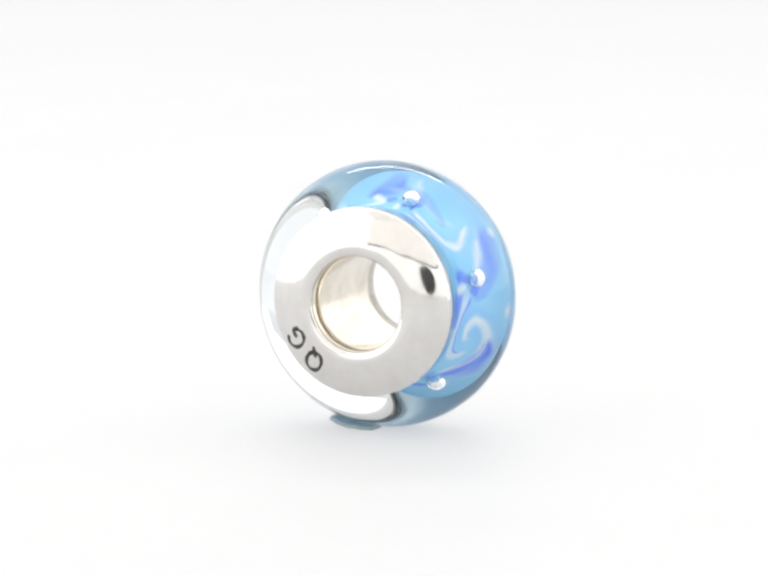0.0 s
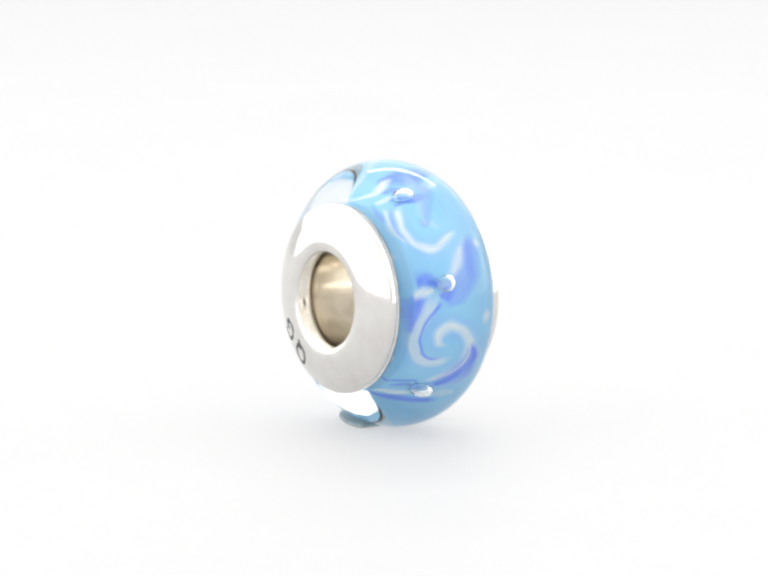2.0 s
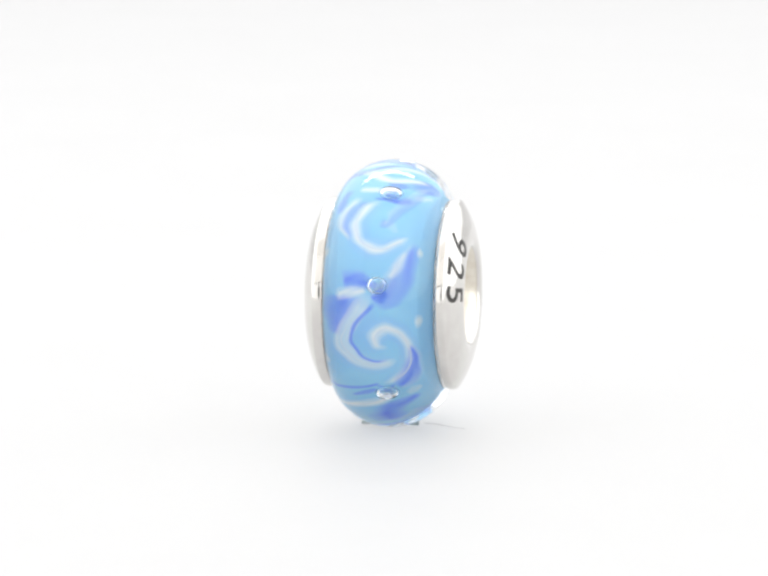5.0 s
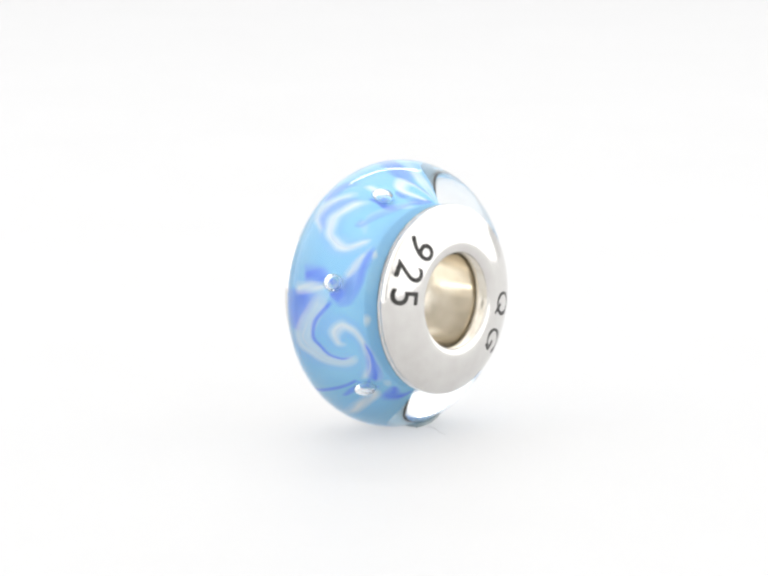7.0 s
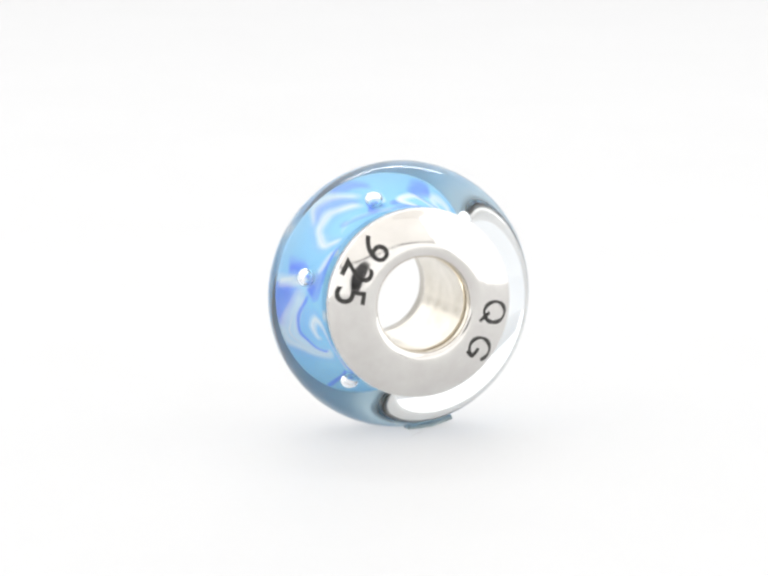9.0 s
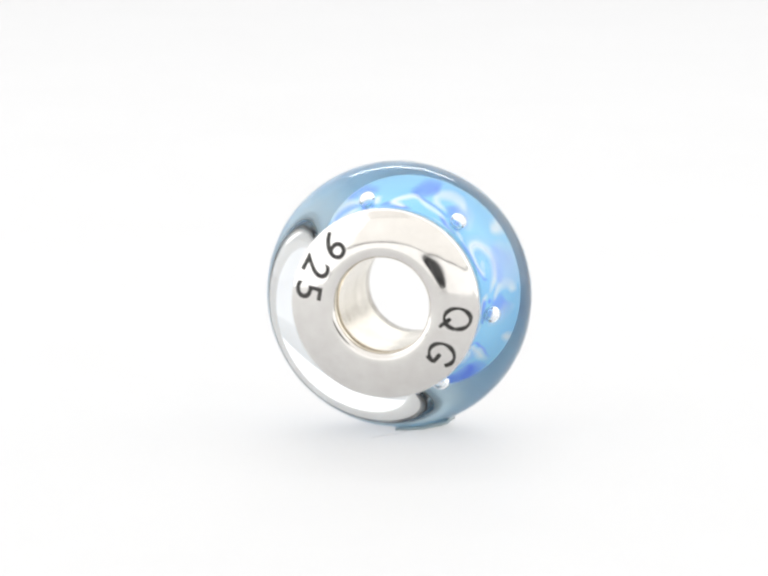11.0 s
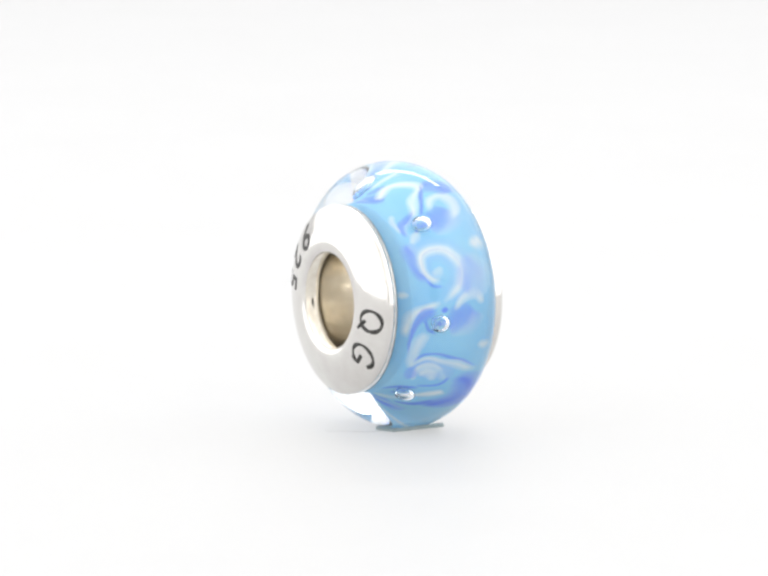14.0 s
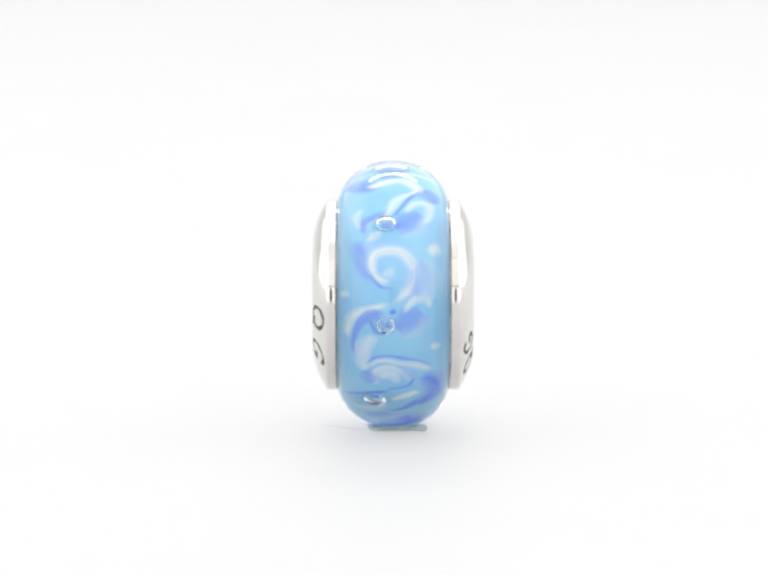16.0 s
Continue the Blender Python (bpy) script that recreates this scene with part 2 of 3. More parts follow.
def seg(x0, y0, x1, y1, n=6):
    return [Vector((x0 + (x1 - x0) * k / n, y0 + (y1 - y0) * k / n)) for k in range(n + 1)]


def digit_text(char, side, parent, centre, angle, size):
    """One digit in the built-in font, laid on the cap with its head towards the hole."""
    cu = bpy.data.curves.new("digit", "FONT")
    cu.body, cu.size, cu.align_x, cu.align_y, cu.resolution_u = char, size, "CENTER", "CENTER", 6
    cu.offset = 0.012
    tmp = bpy.data.objects.new("digit", cu)
    me = bpy.data.meshes.new_from_object(tmp)
    bm = bmesh.new()
    bm.from_mesh(me)
    bpy.data.objects.remove(tmp)
    bpy.data.meshes.remove(me)
    bmesh.ops.triangulate(bm, faces=bm.faces)
    for _ in range(3):
        bmesh.ops.subdivide_edges(bm, edges=[e for e in bm.edges if e.calc_length() > 0.12], cuts=1)
        bmesh.ops.triangulate(bm, faces=bm.faces)
    up = -Vector((math.cos(angle), math.sin(angle)))
    right = Vector((up.y, -up.x))
    mid = -up * centre
    for v in bm.verts:
        g = mid + right * v.co.x + up * v.co.y
        v.co = on_cap(side, g.x, g.y, 0.014)
    return part("engraved_digit", bm, INK, parent, "engraved blackened digit")


def thread(name, parent, path, widths, mat, label=""):
    """A thin raised thread of glass on the core, tapering at both ends. path: (phi in degrees, x in mm); widths in mm."""
    line = catmull([(p[0], p[1], 0) for p in path], 10)
    n = len(line)
    bm = bmesh.new()
    rows = []
    for i, p in enumerate(line):
        t = i / (n - 1)
        a, b = line[max(i - 1, 0)], line[min(i + 1, n - 1)]
        ds, dx = radians(b.x - a.x) * R_CORE, b.y - a.y
        L = math.hypot(ds, dx) or 1
        w = float(np.interp(t, np.linspace(0, 1, len(widths)), widths)) * min(1, t / 0.15 + 0.02, (1 - t) / 0.15 + 0.02)
        row = []
        for s in (-1, -0.6, 0, 0.6, 1):
            phi = radians(p.x) + (-dx / L) * s * w / 2 / R_CORE
            x = max(-2.6, min(2.6, p.y + (ds / L) * s * w / 2))
            r = (float(core_r(x)) - 0.006 + 0.22 * w * (1 - s * s)) * MM
            row.append(bm.verts.new((x * MM, -r * math.cos(phi), r * math.sin(phi))))
        rows.append(row)
    for a, b in zip(rows, rows[1:]):
        for j in range(4):
            bm.faces.new((a[j], b[j], b[j + 1], a[j + 1]))
    return part(name, bm, mat, parent, label)


WHITE, BLUE, DEEP, PALE = (0.95, 0.97, 0.99), (0.25, 0.41, 1.0), (0.13, 0.24, 1.0), (0.62, 0.82, 1.0)
WASHES = []


def wash(path, widths, colours, density=1.0, soft=1.2, fade=0.2):
    """A soft band of colour melted into the core; path as for thread()."""
    WASHES.append((path, widths, colours, density, soft, fade))


def core_mesh(parent):
    """The core, a fine grid whose points carry the colour of the washes that cross them."""
    NPHI, NX, XC = 1080, 140, X_END
    phi = np.arange(NPHI) * 360.0 / NPHI
    xs = np.linspace(-XC, XC, NX)
    G, X = np.meshgrid(phi, xs, indexing="ij")
    # slow flow of the molten glass bends every band a little
    g = np.radians(G)
    wg = G + 0.7 * np.sin(2.3 * X + 5 * g) + 0.3 * np.sin(5 * X - 19 * g + 1)
    wx = X + 0.03 * np.sin(13 * g + 2 * X) + 0.015 * np.sin(31 * g - 4 * X + 2)
    colour = np.zeros((NPHI, NX, 3)) + np.array(PALE)
    alpha = np.zeros((NPHI, NX))
    for path, widths, colours, density, soft, fade in WASHES:
        line = catmull([(p[0], p[1], 0) for p in path], 14)
        P = np.array([(p.x, p.y) for p in line])
        T = np.linspace(0, 1, len(P))
        W = np.interp(T, np.linspace(0, 1, len(widths)), widths) / 2
        D = np.gradient(P, axis=0) * np.array([radians(1) * R_CORE, 1])
        D /= np.linalg.norm(D, axis=1)[:, None] + 1e-9
        mid = P[:, 0].mean()
        dg = (wg - mid + 180) % 360 - 180
        reach = np.abs(dg) < (P[:, 0].max() - P[:, 0].min()) / 2 + 25
        a = dg[reach][:, None] - (P[None, :, 0] - mid)
        du, dv = np.radians(a) * R_CORE, wx[reach][:, None] - P[None, :, 1]
        dist = np.hypot(du, dv)
        near = np.argmin(dist - 0.3 * W[None, :], axis=1)
        k = np.arange(len(near))
        side = np.sign(D[near, 0] * dv[k, near] - D[near, 1] * du[k, near])
        s = side * dist[k, near] / W[near]
        t = T[near]
        streak = 0.5 + 0.5 * np.sin(6.5 * s + 9 * t)
        cover = density * np.clip(1 - s * s, 0, 1) ** soft * np.clip(np.minimum(t, 1 - t) / fade, 0, 1) * (0.82 + 0.18 * streak)
        C = np.array(colours)
        f = (np.clip(s + 0.25 * (streak - 0.5), -1, 1) + 1) / 2 * (len(C) - 1)
        lo = np.minimum(f.astype(int), len(C) - 2)
        mixed = C[lo] + (C[lo + 1] - C[lo]) * (f - lo)[:, None]
        old = alpha[reach]
        out = cover + old * (1 - cover)
        colour[reach] = np.where(out[:, None] > 1e-5, (mixed * cover[:, None] + colour[reach] * (old * (1 - cover))[:, None]) / np.maximum(out, 1e-5)[:, None], colour[reach])
        alpha[reach] = out
    R = core_r(X) * MM
    pts = np.stack([X * MM, -R * np.cos(g), R * np.sin(g)], -1).reshape(-1, 3)
    rgba = np.concatenate([colour, alpha[..., None]], -1).reshape(-1, 4)
    faces = []
    for i in range(NPHI):
        j = (i + 1) % NPHI
        for k in range(NX - 1):
            faces.append((i * NX + k, i * NX + k + 1, j * NX + k + 1, j * NX + k))
    # the two plain ends, down to the tube
    n0 = len(pts)
    ends = [(side * XC, 2.72) for side in (-1, 1)]
    ring = np.concatenate([np.stack([np.full(NPHI, x * MM), -r * MM * np.cos(np.radians(phi)), r * MM * np.sin(np.radians(phi))], -1) for x, r in ends])
    pts = np.concatenate([pts, ring])
    rgba = np.concatenate([rgba, np.tile((*PALE, 0.0), (2 * NPHI, 1))])
    for i in range(NPHI):
        j = (i + 1) % NPHI
        faces.append((n0 + i, i * NX, j * NX, n0 + j))
        faces.append((n0 + NPHI + i, n0 + NPHI + j, j * NX + NX - 1, i * NX + NX - 1))
    me = bpy.data.meshes.new("core")
    me.from_pydata(pts.tolist(), [], faces)
    lay = me.color_attributes.new("glass_colour", "FLOAT_COLOR", "POINT")
    lay.data.foreach_set("color", rgba.astype(np.float32).ravel())
    me.materials.append(CORE)
    me.polygons.foreach_set("use_smooth", [True] * len(me.polygons))
    ob = new("core", me)
    ob.parent = parent
    return tagged(ob, "opaque sky blue glass core with soft blue and white washes")


def stroke(parent, name, path, widths, colours, density, soft, fade):
    """A wash with a crisp thread of glass drawn along its middle."""
    if name == "curl":
        wash(path, [2.2 * w for w in widths], (BLUE, PALE, BLUE), 0.45, 1.3, fade)
    wash(path, widths, colours, density, soft, fade)
    if name == "curl":
        thread(name, parent, path, (0.03, 0.06, 0.08, 0.07, 0.04), WHITE_THREAD, "white glass thread drawn in a curl")
    else:
        thread(name, parent, path, (0.03, 0.06, 0.04), BLUE_THREAD, "dark blue glass thread")


def drawn(parent, phi, x0):
    """The air bubble that a motif is drawn round, with the small dark rays that it pulled into the core."""
    rng = random.Random(int(phi * 2))
    for da, dx in ((5, -0.35), (-5, -0.25), (-5, 0.25), (6, 0.3), (1, -0.5)):
        wash([(phi, x0), (phi + 0.5 * da + rng.uniform(-1, 1), x0 + 0.5 * dx + rng.uniform(-0.06, 0.06)), (phi + da, x0 + dx)], (0.3, 0.2, 0.08), (DEEP, DEEP), 0.7, 0.8, 0.3)
    bm = bmesh.new()
    bmesh.ops.create_uvsphere(bm, u_segments=28, v_segments=20, radius=0.41 * MM)
    for v in bm.verts:
        v.co.y *= 0.62
    bmesh.ops.rotate(bm, verts=bm.verts, cent=(0, 0, 0), matrix=Matrix.Rotation(-radians(phi), 3, "X"))
    r = (R_CORE + 0.23) * MM
    bmesh.ops.translate(bm, verts=bm.verts, vec=(x0 * MM, -r * math.cos(radians(phi)), r * math.sin(radians(phi))))
    part("air_bubble", bm, AIR, parent, "round air bubble trapped in the glass")


def motif_front(parent):
    drawn(parent, 12.5, -0.01)
    wash([(14, -1.41), (15, -0.84), (13, -0.24)], (1.04, 1.20, 0.48), (BLUE, DEEP, BLUE), 1, 1.0, 0.12)
    wash([(7, -1.34), (-0, -1.43), (-8, -1.51), (-17, -1.69)], (1.76, 1.84, 1.44, 0.48), (BLUE, DEEP, BLUE), 1, 0.9, 0.12)
    wash([(7, -1.76), (8, -1.06), (10, -0.40)], (0.71, 0.65, 0.32), (PALE, WHITE, WHITE), 0.85, 1.1, 0.12)
    wash([(2, -0.13), (8, 0.41), (17, 0.88), (26, 1.15), (40, 1.39)], (0.64, 1.52, 1.60, 1.20, 0.40), (PALE, BLUE, DEEP), 1, 1.0, 0.12)
    wash([(17, 0.34), (23, 0.74), (33, 1.06)], (0.45, 0.65, 0.26), (PALE, WHITE, PALE), 0.7, 1.1, 0.12)
    stroke(parent, "curl", [(9, -0.40), (-3, -0.84), (-14, -1.31), (-21, -1.45), (-29, -1.06), (-35, -0.46), (-35, 0.17), (-32, 0.65)], (0.52, 0.84, 0.77, 0.77, 0.65, 0.52, 0.45, 0.19), (WHITE, PALE, WHITE), 0.95, 1.0, 0.12)
    stroke(parent, "streak", [(3, -0.06), (-3, -0.44), (-11, -0.90), (-19, -1.05), (-27, -0.78), (-33, -0.29), (-33, 0.29)], (0.28, 0.22, 0.19, 0.19, 0.17, 0.14, 0.09), (DEEP, DEEP), 0.95, 0.9, 0.12)
    stroke(parent, "curl", [(-25, 0.38), (-23, -0.05), (-17, -0.12), (-12, 0.33), (-16, 0.90), (-24, 1.21), (-33, 1.20), (-41, 0.91), (-47, 0.43), (-50, 0.01)], (0.26, 0.45, 0.65, 0.65, 0.58, 0.52, 0.52, 0.52, 0.39, 0.16), (PALE, WHITE, PALE), 0.85, 1.1, 0.12)
    wash([(-21, 1.25), (-30, 1.45), (-40, 1.24), (-49, 0.84), (-53, 0.44)], (0.32, 0.72, 1.12, 1.04, 0.56), (PALE, DEEP, BLUE), 1, 1.0, 0.12)
    wash([(5, -0.25), (6, 0.06), (10, 0.37)], (0.28, 0.61, 0.39), (DEEP, DEEP), 0.9, 0.9, 0.12)


def motif_upper_front(parent):
    drawn(parent, 73.0, 0.03)
    wash([(78, -1.26), (67, -1.62), (58, -1.71)], (0.32, 0.56, 0.32), (BLUE, BLUE), 0.8, 1.1, 0.12)
    wash([(78, -1.02), (77, -0.58), (79, -0.09)], (0.45, 0.58, 0.32), (PALE, WHITE, WHITE), 0.85, 1.1, 0.12)
    wash([(83, -0.17), (85, 0.11), (82, 0.35)], (0.40, 0.80, 0.40), (DEEP, BLUE), 0.95, 1.0, 0.12)
    stroke(parent, "streak", [(73, 0.76), (68, 0.39), (69, -0.09), (69, -0.51)], (0.67, 0.44, 0.22, 0.14), (DEEP, DEEP), 1, 1.0, 0.12)
    wash([(70, -0.90), (59, -1.49), (49, -1.57), (39, -1.20)], (0.39, 0.52, 0.52, 0.26), (PALE, WHITE, PALE), 0.8, 1.1, 0.12)
    wash([(66, -0.62), (60, -1.13), (50, -1.33), (41, -1.07)], (0.32, 0.56, 0.56, 0.32), (BLUE, BLUE), 0.75, 1.0, 0.12)
    stroke(parent, "curl", [(67, -0.21), (61, -0.71), (51, -1.03), (40, -0.84), (35, -0.37), (34, 0.16), (38, 0.65), (42, 1.08)], (0.32, 0.52, 0.52, 0.52, 0.58, 0.52, 0.45, 0.19), (PALE, WHITE, PALE), 0.95, 1.0, 0.12)
    wash([(99, 0.44), (95, 0.70), (88, 1.02), (81, 1.33)], (0.56, 1.36, 1.44, 0.64), (BLUE, DEEP, BLUE), 0.95, 1.0, 0.12)
    wash([(74, 0.81), (76, 1.13), (78, 1.59)], (0.32, 0.58, 0.26), (PALE, WHITE), 0.6, 1.1, 0.12)
    wash([(51, -0.21), (49, 0.23), (44, 0.49)], (0.26, 0.58, 0.19), (PALE, PALE), 0.45, 1.2, 0.12)


def motif_lower_front(parent):
    drawn(parent, -55.5, 0.09)
    stroke(parent, "streak", [(-57, -2.70), (-55, -1.39), (-52, -0.60), (-49, -0.10)], (0.22, 0.25, 0.22, 0.17), (DEEP, DEEP), 0.9, 1.0, 0.12)
    wash([(-62, -1.11), (-58, -0.70), (-54, -0.29)], (0.20, 0.40, 0.24), (DEEP, BLUE), 0.9, 1.0, 0.12)
    wash([(-77, -1.62), (-72, -0.98), (-68, -0.43), (-60, 0.03)], (0.39, 0.65, 0.77, 0.32), (PALE, WHITE, WHITE), 0.9, 1.0, 0.12)
    wash([(-101, -0.27), (-87, -0.29), (-74, 0.05), (-68, 0.50), (-63, 1.10)], (0.48, 0.96, 0.88, 0.72, 0.32), (BLUE, DEEP, BLUE), 1, 1.0, 0.12)
    wash([(-103, 0.14), (-94, 0.55)], (0.72, 0.32), (BLUE, BLUE), 0.8, 1.1, 0.12)
    wash([(-61, 0.64), (-58, 0.99), (-56, 1.34)], (0.26, 0.58, 0.26), (PALE, WHITE), 0.6, 1.1, 0.12)


def motif_upper_back(parent):
    drawn(parent, 129.5, 0.28)
    wash([(139, 1.31), (148, 1.25), (156, 1.13), (164, 0.83)], (0.96, 1.12, 0.96, 0.32), (PALE, BLUE, BLUE), 0.95, 1.0, 0.12)
    stroke(parent, "streak", [(136, 1.14), (128, 1.03), (123, 0.54), (116, 0.01)], (0.33, 0.61, 0.56, 0.22), (DEEP, BLUE, PALE), 1, 1.0, 0.12)
    wash([(116, 1.04), (124, 1.40), (133, 1.29)], (0.26, 0.52, 0.26), (WHITE, PALE), 0.8, 1.1, 0.12)
    wash([(141, 0.99), (137, 0.72), (133, 0.42)], (0.32, 0.65, 0.26), (WHITE, PALE), 0.85, 1.1, 0.12)
    wash([(132, -0.06), (128, -0.63), (121, -1.04)], (0.80, 1.68, 0.80), (DEEP, BLUE, PALE), 1, 0.9, 0.12)
    wash([(121, -0.40), (113, -0.79), (113, -1.22), (122, -1.31), (130, -1.00)], (0.26, 0.52, 0.58, 0.58, 0.19), (WHITE, PALE), 0.95, 1.0, 0.12)
    wash([(122, 0.33), (111, -0.12), (103, -0.68)], (0.39, 0.65, 0.32), (PALE, WHITE, PALE), 0.8, 1.1, 0.12)
    stroke(parent, "streak", [(123, 0.05), (115, -0.29), (106, -0.66), (96, -0.87)], (0.17, 0.19, 0.17, 0.11), (DEEP, DEEP), 0.9, 1.0, 0.12)
    wash([(99, -0.81), (102, -1.12), (111, -1.49)], (0.64, 1.12, 0.48), (DEEP, BLUE), 1, 1.0, 0.12)
    # Top curl: its white also paints in some of the glass highlight.
    wash([(97, 0.73), (94, 0.39), (90, -0.08), (93, -0.50), (100, -0.69), (106, -0.50)], (0.39, 0.65, 0.71, 0.65, 0.45, 0.19), (WHITE, WHITE, PALE), 0.95, 1.0, 0.12)
    wash([(94, 1.13), (71, 0.76), (50, 0.07), (54, 0.02)], (0.32, 0.80, 0.56, 0.32), (DEEP, PALE), 0.7, 1.1, 0.12)
    stroke(parent, "curl", [(163, 0.06), (164, 0.37), (161, 0.68), (156, 0.82), (149, 0.70), (146, 0.24), (147, -0.28), (152, -0.66), (160, -0.82), (168, -0.67), (173, -0.28), (177, 0.14)], (0.19, 0.39, 0.39, 0.45, 0.58, 0.71, 0.71, 0.65, 0.58, 0.52, 0.45, 0.26), (PALE, WHITE, PALE), 0.95, 1.0, 0.12)
    wash([(161, 0.41), (160, 0.14), (157, -0.05)], (0.26, 0.52, 0.19), (WHITE, PALE), 0.6, 1.1, 0.12)
    wash([(150, -1.05), (159, -1.26), (169, -1.14), (173, -0.82)], (0.48, 1.44, 1.36, 0.40), (PALE, BLUE), 0.9, 1.0, 0.12)
    wash([(158, 0.99), (166, 0.60), (169, 0.02)], (0.11, 0.17, 0.09), (DEEP, DEEP), 0.8, 1.0, 0.12)


def motif_back(parent):
    drawn(parent, 188.5, 0.31)
    wash([(177, 0.14), (180, 1.15), (186, 1.75), (199, 1.83)], (0.32, 0.58, 0.65, 0.26), (PALE, WHITE, PALE), 0.9, 1.0, 0.12)
    stroke(parent, "streak", [(181, 0.29), (183, 0.91), (189, 1.40), (199, 1.60), (210, 1.48)], (0.28, 0.72, 0.50, 0.28, 0.14), (DEEP, BLUE, DEEP), 1, 1.0, 0.12)
    wash([(186, 0.91), (192, 0.74), (195, 0.32)], (0.22, 0.22, 0.11), (DEEP, DEEP), 0.8, 1.0, 0.12)
    wash([(194, 0.74), (202, 1.12), (212, 1.20), (220, 0.97)], (0.52, 0.97, 0.90, 0.32), (WHITE, PALE), 0.8, 1.1, 0.12)
    wash([(192, -0.16), (188, -0.74), (182, -1.22)], (0.80, 1.68, 0.88), (DEEP, BLUE, PALE), 0.95, 0.9, 0.12)
    wash([(183, -0.36), (176, -0.74), (173, -1.27), (179, -1.52)], (0.19, 0.45, 0.58, 0.26), (WHITE, PALE), 0.95, 1.0, 0.12)
    wash([(182, 0.10), (181, 0.01), (180, -0.09)], (0.22, 0.33, 0.22), (DEEP, DEEP), 1, 0.8, 0.12)
    stroke(parent, "streak", [(215, 1.07), (209, 0.60), (208, -0.12), (211, -0.85), (216, -1.56)], (0.11, 0.17, 0.14, 0.17, 0.11), (DEEP, DEEP), 0.75, 1.0, 0.12)
    wash([(221, 0.90), (219, 0.32), (220, -0.30), (226, -0.63)], (0.80, 1.36, 1.36, 0.48), (BLUE, PALE, BLUE), 0.7, 1.1, 0.12)
    wash([(217, 0.98), (212, 0.49), (212, -0.21), (214, -0.84), (218, -1.54)], (0.26, 0.39, 0.39, 0.58, 0.32), (PALE, WHITE, PALE), 0.75, 1.0, 0.12)
    wash([(230, 0.51), (223, 0.70), (218, 0.51), (216, 0.02), (220, -0.40)], (0.19, 0.32, 0.39, 0.39, 0.19), (WHITE, PALE), 0.8, 1.0, 0.12)
    wash([(224, 0.53), (222, 0.12), (228, -0.15)], (0.32, 0.90, 0.26), (WHITE, PALE), 0.75, 1.1, 0.12)
    wash([(223, -0.74), (230, -0.45), (234, 0.28)], (0.14, 0.19, 0.14), (DEEP, DEEP), 0.85, 1.0, 0.12)
    wash([(218, 1.06), (224, 0.88), (228, 0.68)], (0.48, 0.72, 0.32), (BLUE, BLUE), 0.8, 1.0, 0.12)
    wash([(222, -0.93), (227, -1.44), (237, -1.43), (246, -1.02), (253, -0.59)], (0.56, 1.28, 1.12, 0.88, 0.40), (BLUE, DEEP, BLUE), 1, 1.0, 0.12)


def motif_lower_back(parent):
    drawn(parent, 240.0, 0.61)
    wash([(243, 1.73), (238, 0.99), (235, 0.04)], (0.22, 0.28, 0.17), (DEEP, DEEP), 0.9, 1.0, 0.12)
    wash([(244, 0.04), (240, -0.39), (235, -0.80)], (0.26, 0.45, 0.32), (WHITE, WHITE), 0.95, 1.0, 0.12)
    wash([(256, 0.13), (252, -0.40), (244, -0.80)], (0.22, 0.39, 0.22), (DEEP, DEEP), 0.95, 1.0, 0.12)
    wash([(257, 1.14), (255, 0.67), (247, 0.15)], (0.32, 0.71, 0.26), (PALE, WHITE, PALE), 0.6, 1.1, 0.12)
    wash([(276, 0.43), (265, 0.12), (261, -0.45)], (0.32, 0.56, 0.32), (BLUE, PALE), 0.7, 1.1, 0.12)


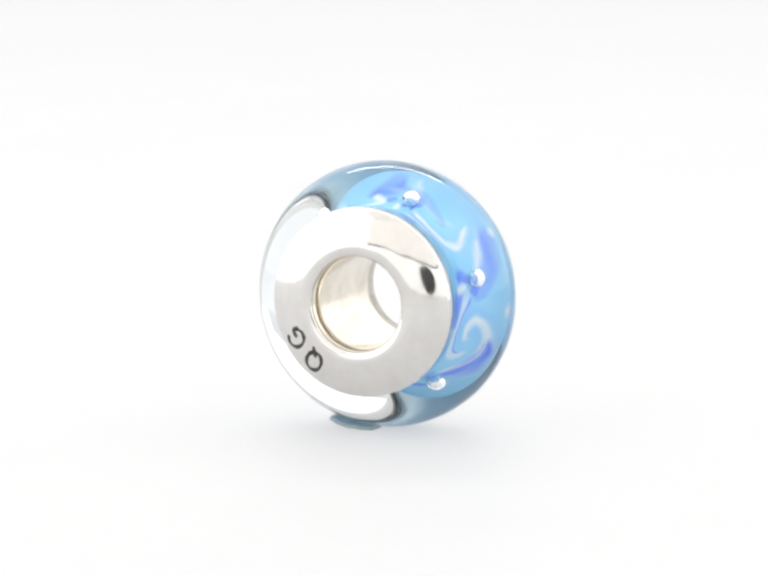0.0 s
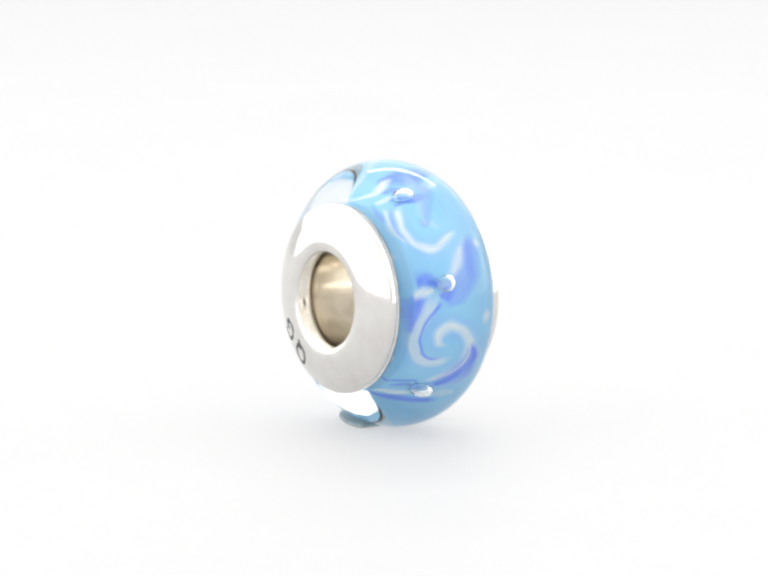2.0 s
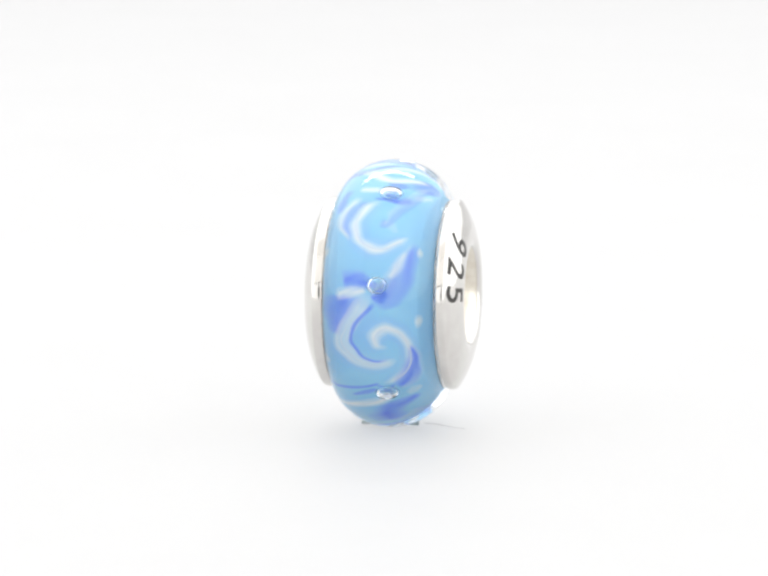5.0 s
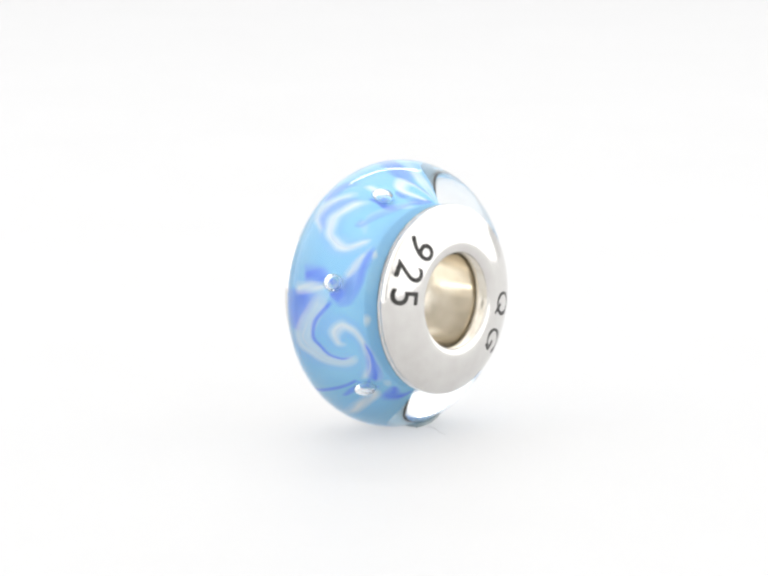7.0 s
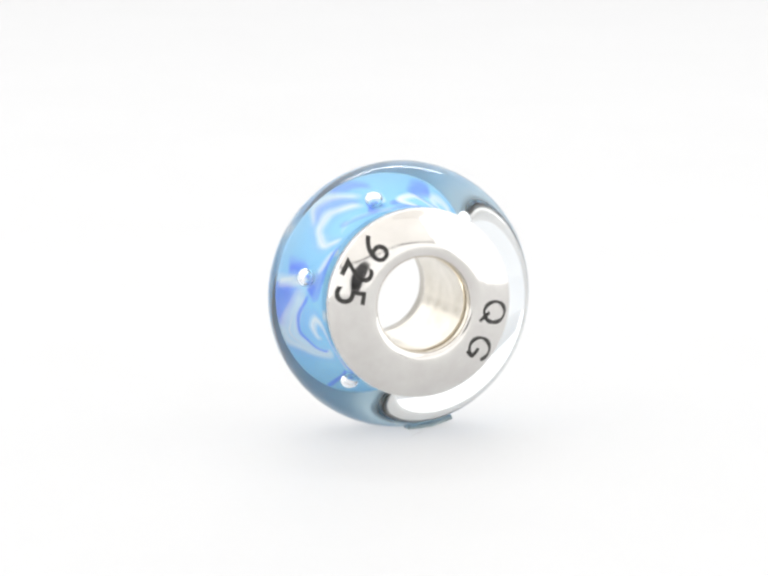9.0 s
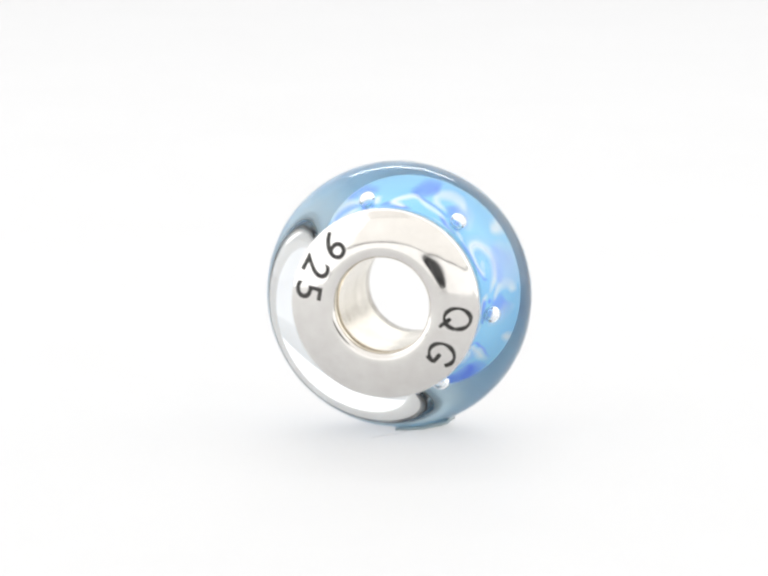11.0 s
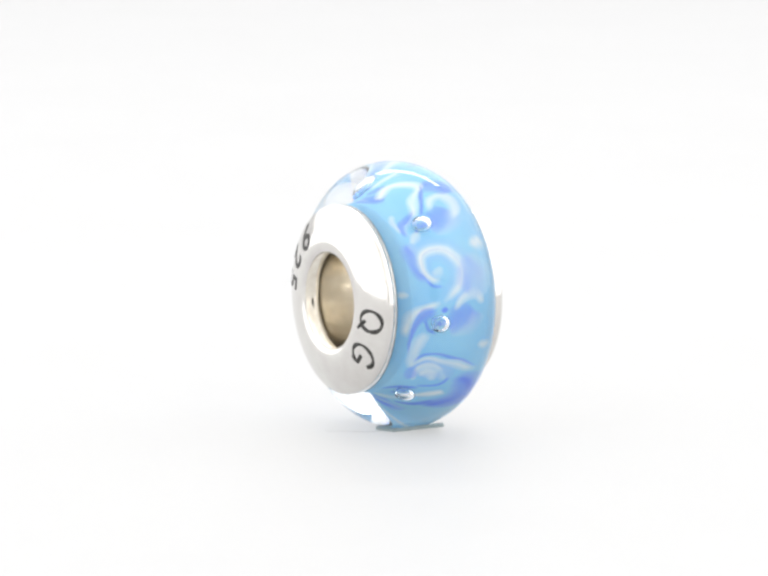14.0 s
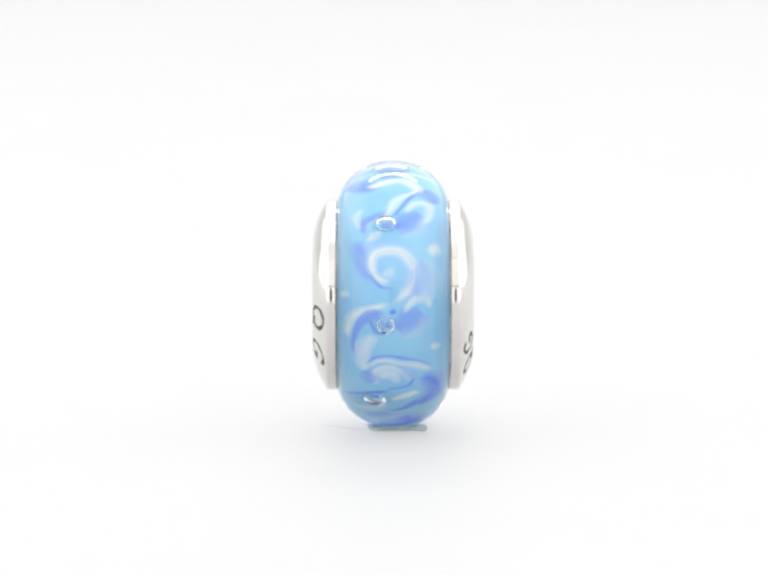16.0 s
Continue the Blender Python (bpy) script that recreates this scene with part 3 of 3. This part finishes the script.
def bead():
    base = tagged(new("glass_bead"), "sky blue lampwork glass charm bead with silver caps", "bead")
    part("glass_body", lathe(glass_profile(), 256), CLEAR, base, "thick clear outer glass")
    for side in (1, -1):
        # Washers added under the caps only to tint the refracted rim ring.
        ring = [(2.79, 2.76), (2.79, 4.78), (2.81, 4.82), (2.865, 4.84), (2.865, 2.76)]
        part("ring_tint_washer", lathe([(side * x * MM, r * MM) for x, r in ring], 192), ENDS, base, "added grey-green washer that tints the dim ring seen through the glass")
    tube = [(4.0, 2.495), (3.0, 2.48), (-3.0, 2.48), (-4.0, 2.495), (-3.99, 2.57), (3.99, 2.57)]
    part("bore", lathe([(x * MM, r * MM) for x, r in tube], 128), BORE, base, "tarnished silver tube lining")
    for draw in (motif_lower_front, motif_front, motif_upper_front, motif_lower_back, motif_back, motif_upper_back):
        draw(base)
    for phi, x, w, h in ((33, -2.3, 0.4, 6), (-38, -2.2, 0.45, 4), (-8, 1.7, 0.32, 4), (33, 1.6, 0.24, 4), (145, -1.7, 0.52, 5), (171, 1.9, 0.35, 3), (203, -1.74, 0.4, 3)):
        wash([(phi + h, x), (phi, x + 0.05), (phi - h, x)], (0.7 * w, 1.3 * w, 0.7 * w), (WHITE, WHITE), 0.8, 0.8, 0.4)
    core_mesh(base)
    for side in (1, -1):
        cap = part("cap", lathe(cap_profile(side)[0], 192), SILVER, base, "domed polished silver cap")
        edge = [(2.892, 4.84), (2.892, 4.915), (2.915, 4.925), (2.938, 4.92), (2.938, 4.84)]
        part("seam", lathe([(side * x * MM, r * MM) for x, r in edge], 192), SEAM, cap, "thin dark seam round the cap's rim")
        if side == 1:
            for ch, ang in (("9", 130.5), ("2", 152.5), ("5", 171.5)):
                digit_text(ch, side, cap, 4.05, radians(ang), 2.15)
            marks, grow = ((-8.5, -38.5), 3.98), 1.3
        else:
            marks, grow = ((-128, -150), 4.0), 1.05
        ring = [arc(0, 0, 0.42, 0.50, 0, 360, 32), seg(0.02, -0.25, 0.42, -0.64)]
        hook = [arc(0, 0, 0.44, 0.50, 45, 335, 28), seg(0.02, -0.06, 0.46, -0.06), seg(0.42, -0.06, 0.40, -0.42)]
        for lines, ang in zip((ring, hook), marks[0]):
            lines = [[p * grow for p in line] for line in lines]
            stroke_mark("maker_mark", side, cap, lines, marks[1], radians(ang), True, 0.26, "engraved blackened maker's mark")
    return base


def putty():
    """A wedge of clear putty that keeps the bead from rolling."""
    bm = bmesh.new()
    rng = random.Random(5)
    ny, nx = 14, 12
    top, low = [], []
    for i in range(ny + 1):
        y = 0.1 + 2.6 * i / ny
        ra, rb = [], []
        for j in range(nx + 1):
            w = 1.7 * (1 - 0.25 * (i / ny) ** 3) + rng.uniform(-0.06, 0.06)
            x = w * (2 * j / nx - 1) - (0.25 + 0.25 * (i / ny)) * (j / nx) * w
            glass = 4.4 + 2.6 * math.sqrt(max(0, 1 - (x / 2.95) ** 2))
            z = 7.0 - math.sqrt(max(0.1, glass * glass - y * y))
            under = max(0.004, 0.5 * (max(0.0, y - 0.9) / 2.3) ** 1.5 + rng.uniform(-0.03, 0.03) * (y > 1))
            z = max(under + 0.03, min(z - 0.015, under + 0.17))
            ra.append(bm.verts.new((x * MM, y * MM, z * MM)))
            rb.append(bm.verts.new((x * 1.03 * MM, y * 1.02 * MM, under * MM)))
        top.append(ra)
        low.append(rb)
    for i in range(ny):
        for j in range(nx):
            bm.faces.new((top[i][j], top[i][j + 1], top[i + 1][j + 1], top[i + 1][j]))
            bm.faces.new((low[i][j], low[i + 1][j], low[i + 1][j + 1], low[i][j + 1]))
    for i in range(ny):
        for j in (0, nx):
            bm.faces.new((top[i][j], top[i + 1][j], low[i + 1][j], low[i][j]))
    for j in range(nx):
        for i in (0, ny):
            bm.faces.new((top[i][j], top[i][j + 1], low[i][j + 1], low[i][j]))
    bmesh.ops.recalc_face_normals(bm, faces=bm.faces)
    return tagged(part("mounting_putty", bm, PUTTY), "small dab of clear grey putty under the bead", "putty")


def fibre():
    """A thin lint fibre lying beside the putty."""
    bm = bmesh.new()
    line = catmull([(1.5, 0.75, 0.02), (2.3, 0.45, 0.02), (3.1, -0.25, 0.03), (3.9, -0.62, 0.02)], 10)
    rings = []
    for i, p in enumerate(line):
        r = 0.012 * (1 - 0.5 * i / len(line))
        rings.append([bm.verts.new((p.x * MM, (p.y + r * math.cos(k * math.pi / 3)) * MM, (max(r, p.z) + r * math.sin(k * math.pi / 3)) * MM)) for k in range(6)])
    for a, b in zip(rings, rings[1:]):
        for k in range(6):
            bm.faces.new((a[k], a[(k + 1) % 6], b[(k + 1) % 6], b[k]))
    bm.faces.new(rings[0])
    bm.faces.new(rings[-1])
    bmesh.ops.recalc_face_normals(bm, faces=bm.faces)
    return tagged(part("lint_fibre", bm, LINT), "thin grey lint fibre lying on the white floor", "fibre")


sweep()
tent()
lens()
strip_lamp()
BEAD = bead()
DAB = putty()
LINT_FIBRE = fibre()


def motions():
    rows_bead, rows_dab = [], []
    for k in range(33):
        t = k * 0.5
        a = PHASE - OMEGA * t
        spin = pose(0, 0, 0, 0, 0, a)
        rows_bead.append((t, spin @ pose(0, OFF / 1, 7 * MM)))
        rows_dab.append((t, spin @ pose(0, OFF / 1, 0)))
    walk(BEAD, rows_bead)
    walk(DAB, rows_dab)
    walk(LINT_FIBRE, rows_dab)


motions()
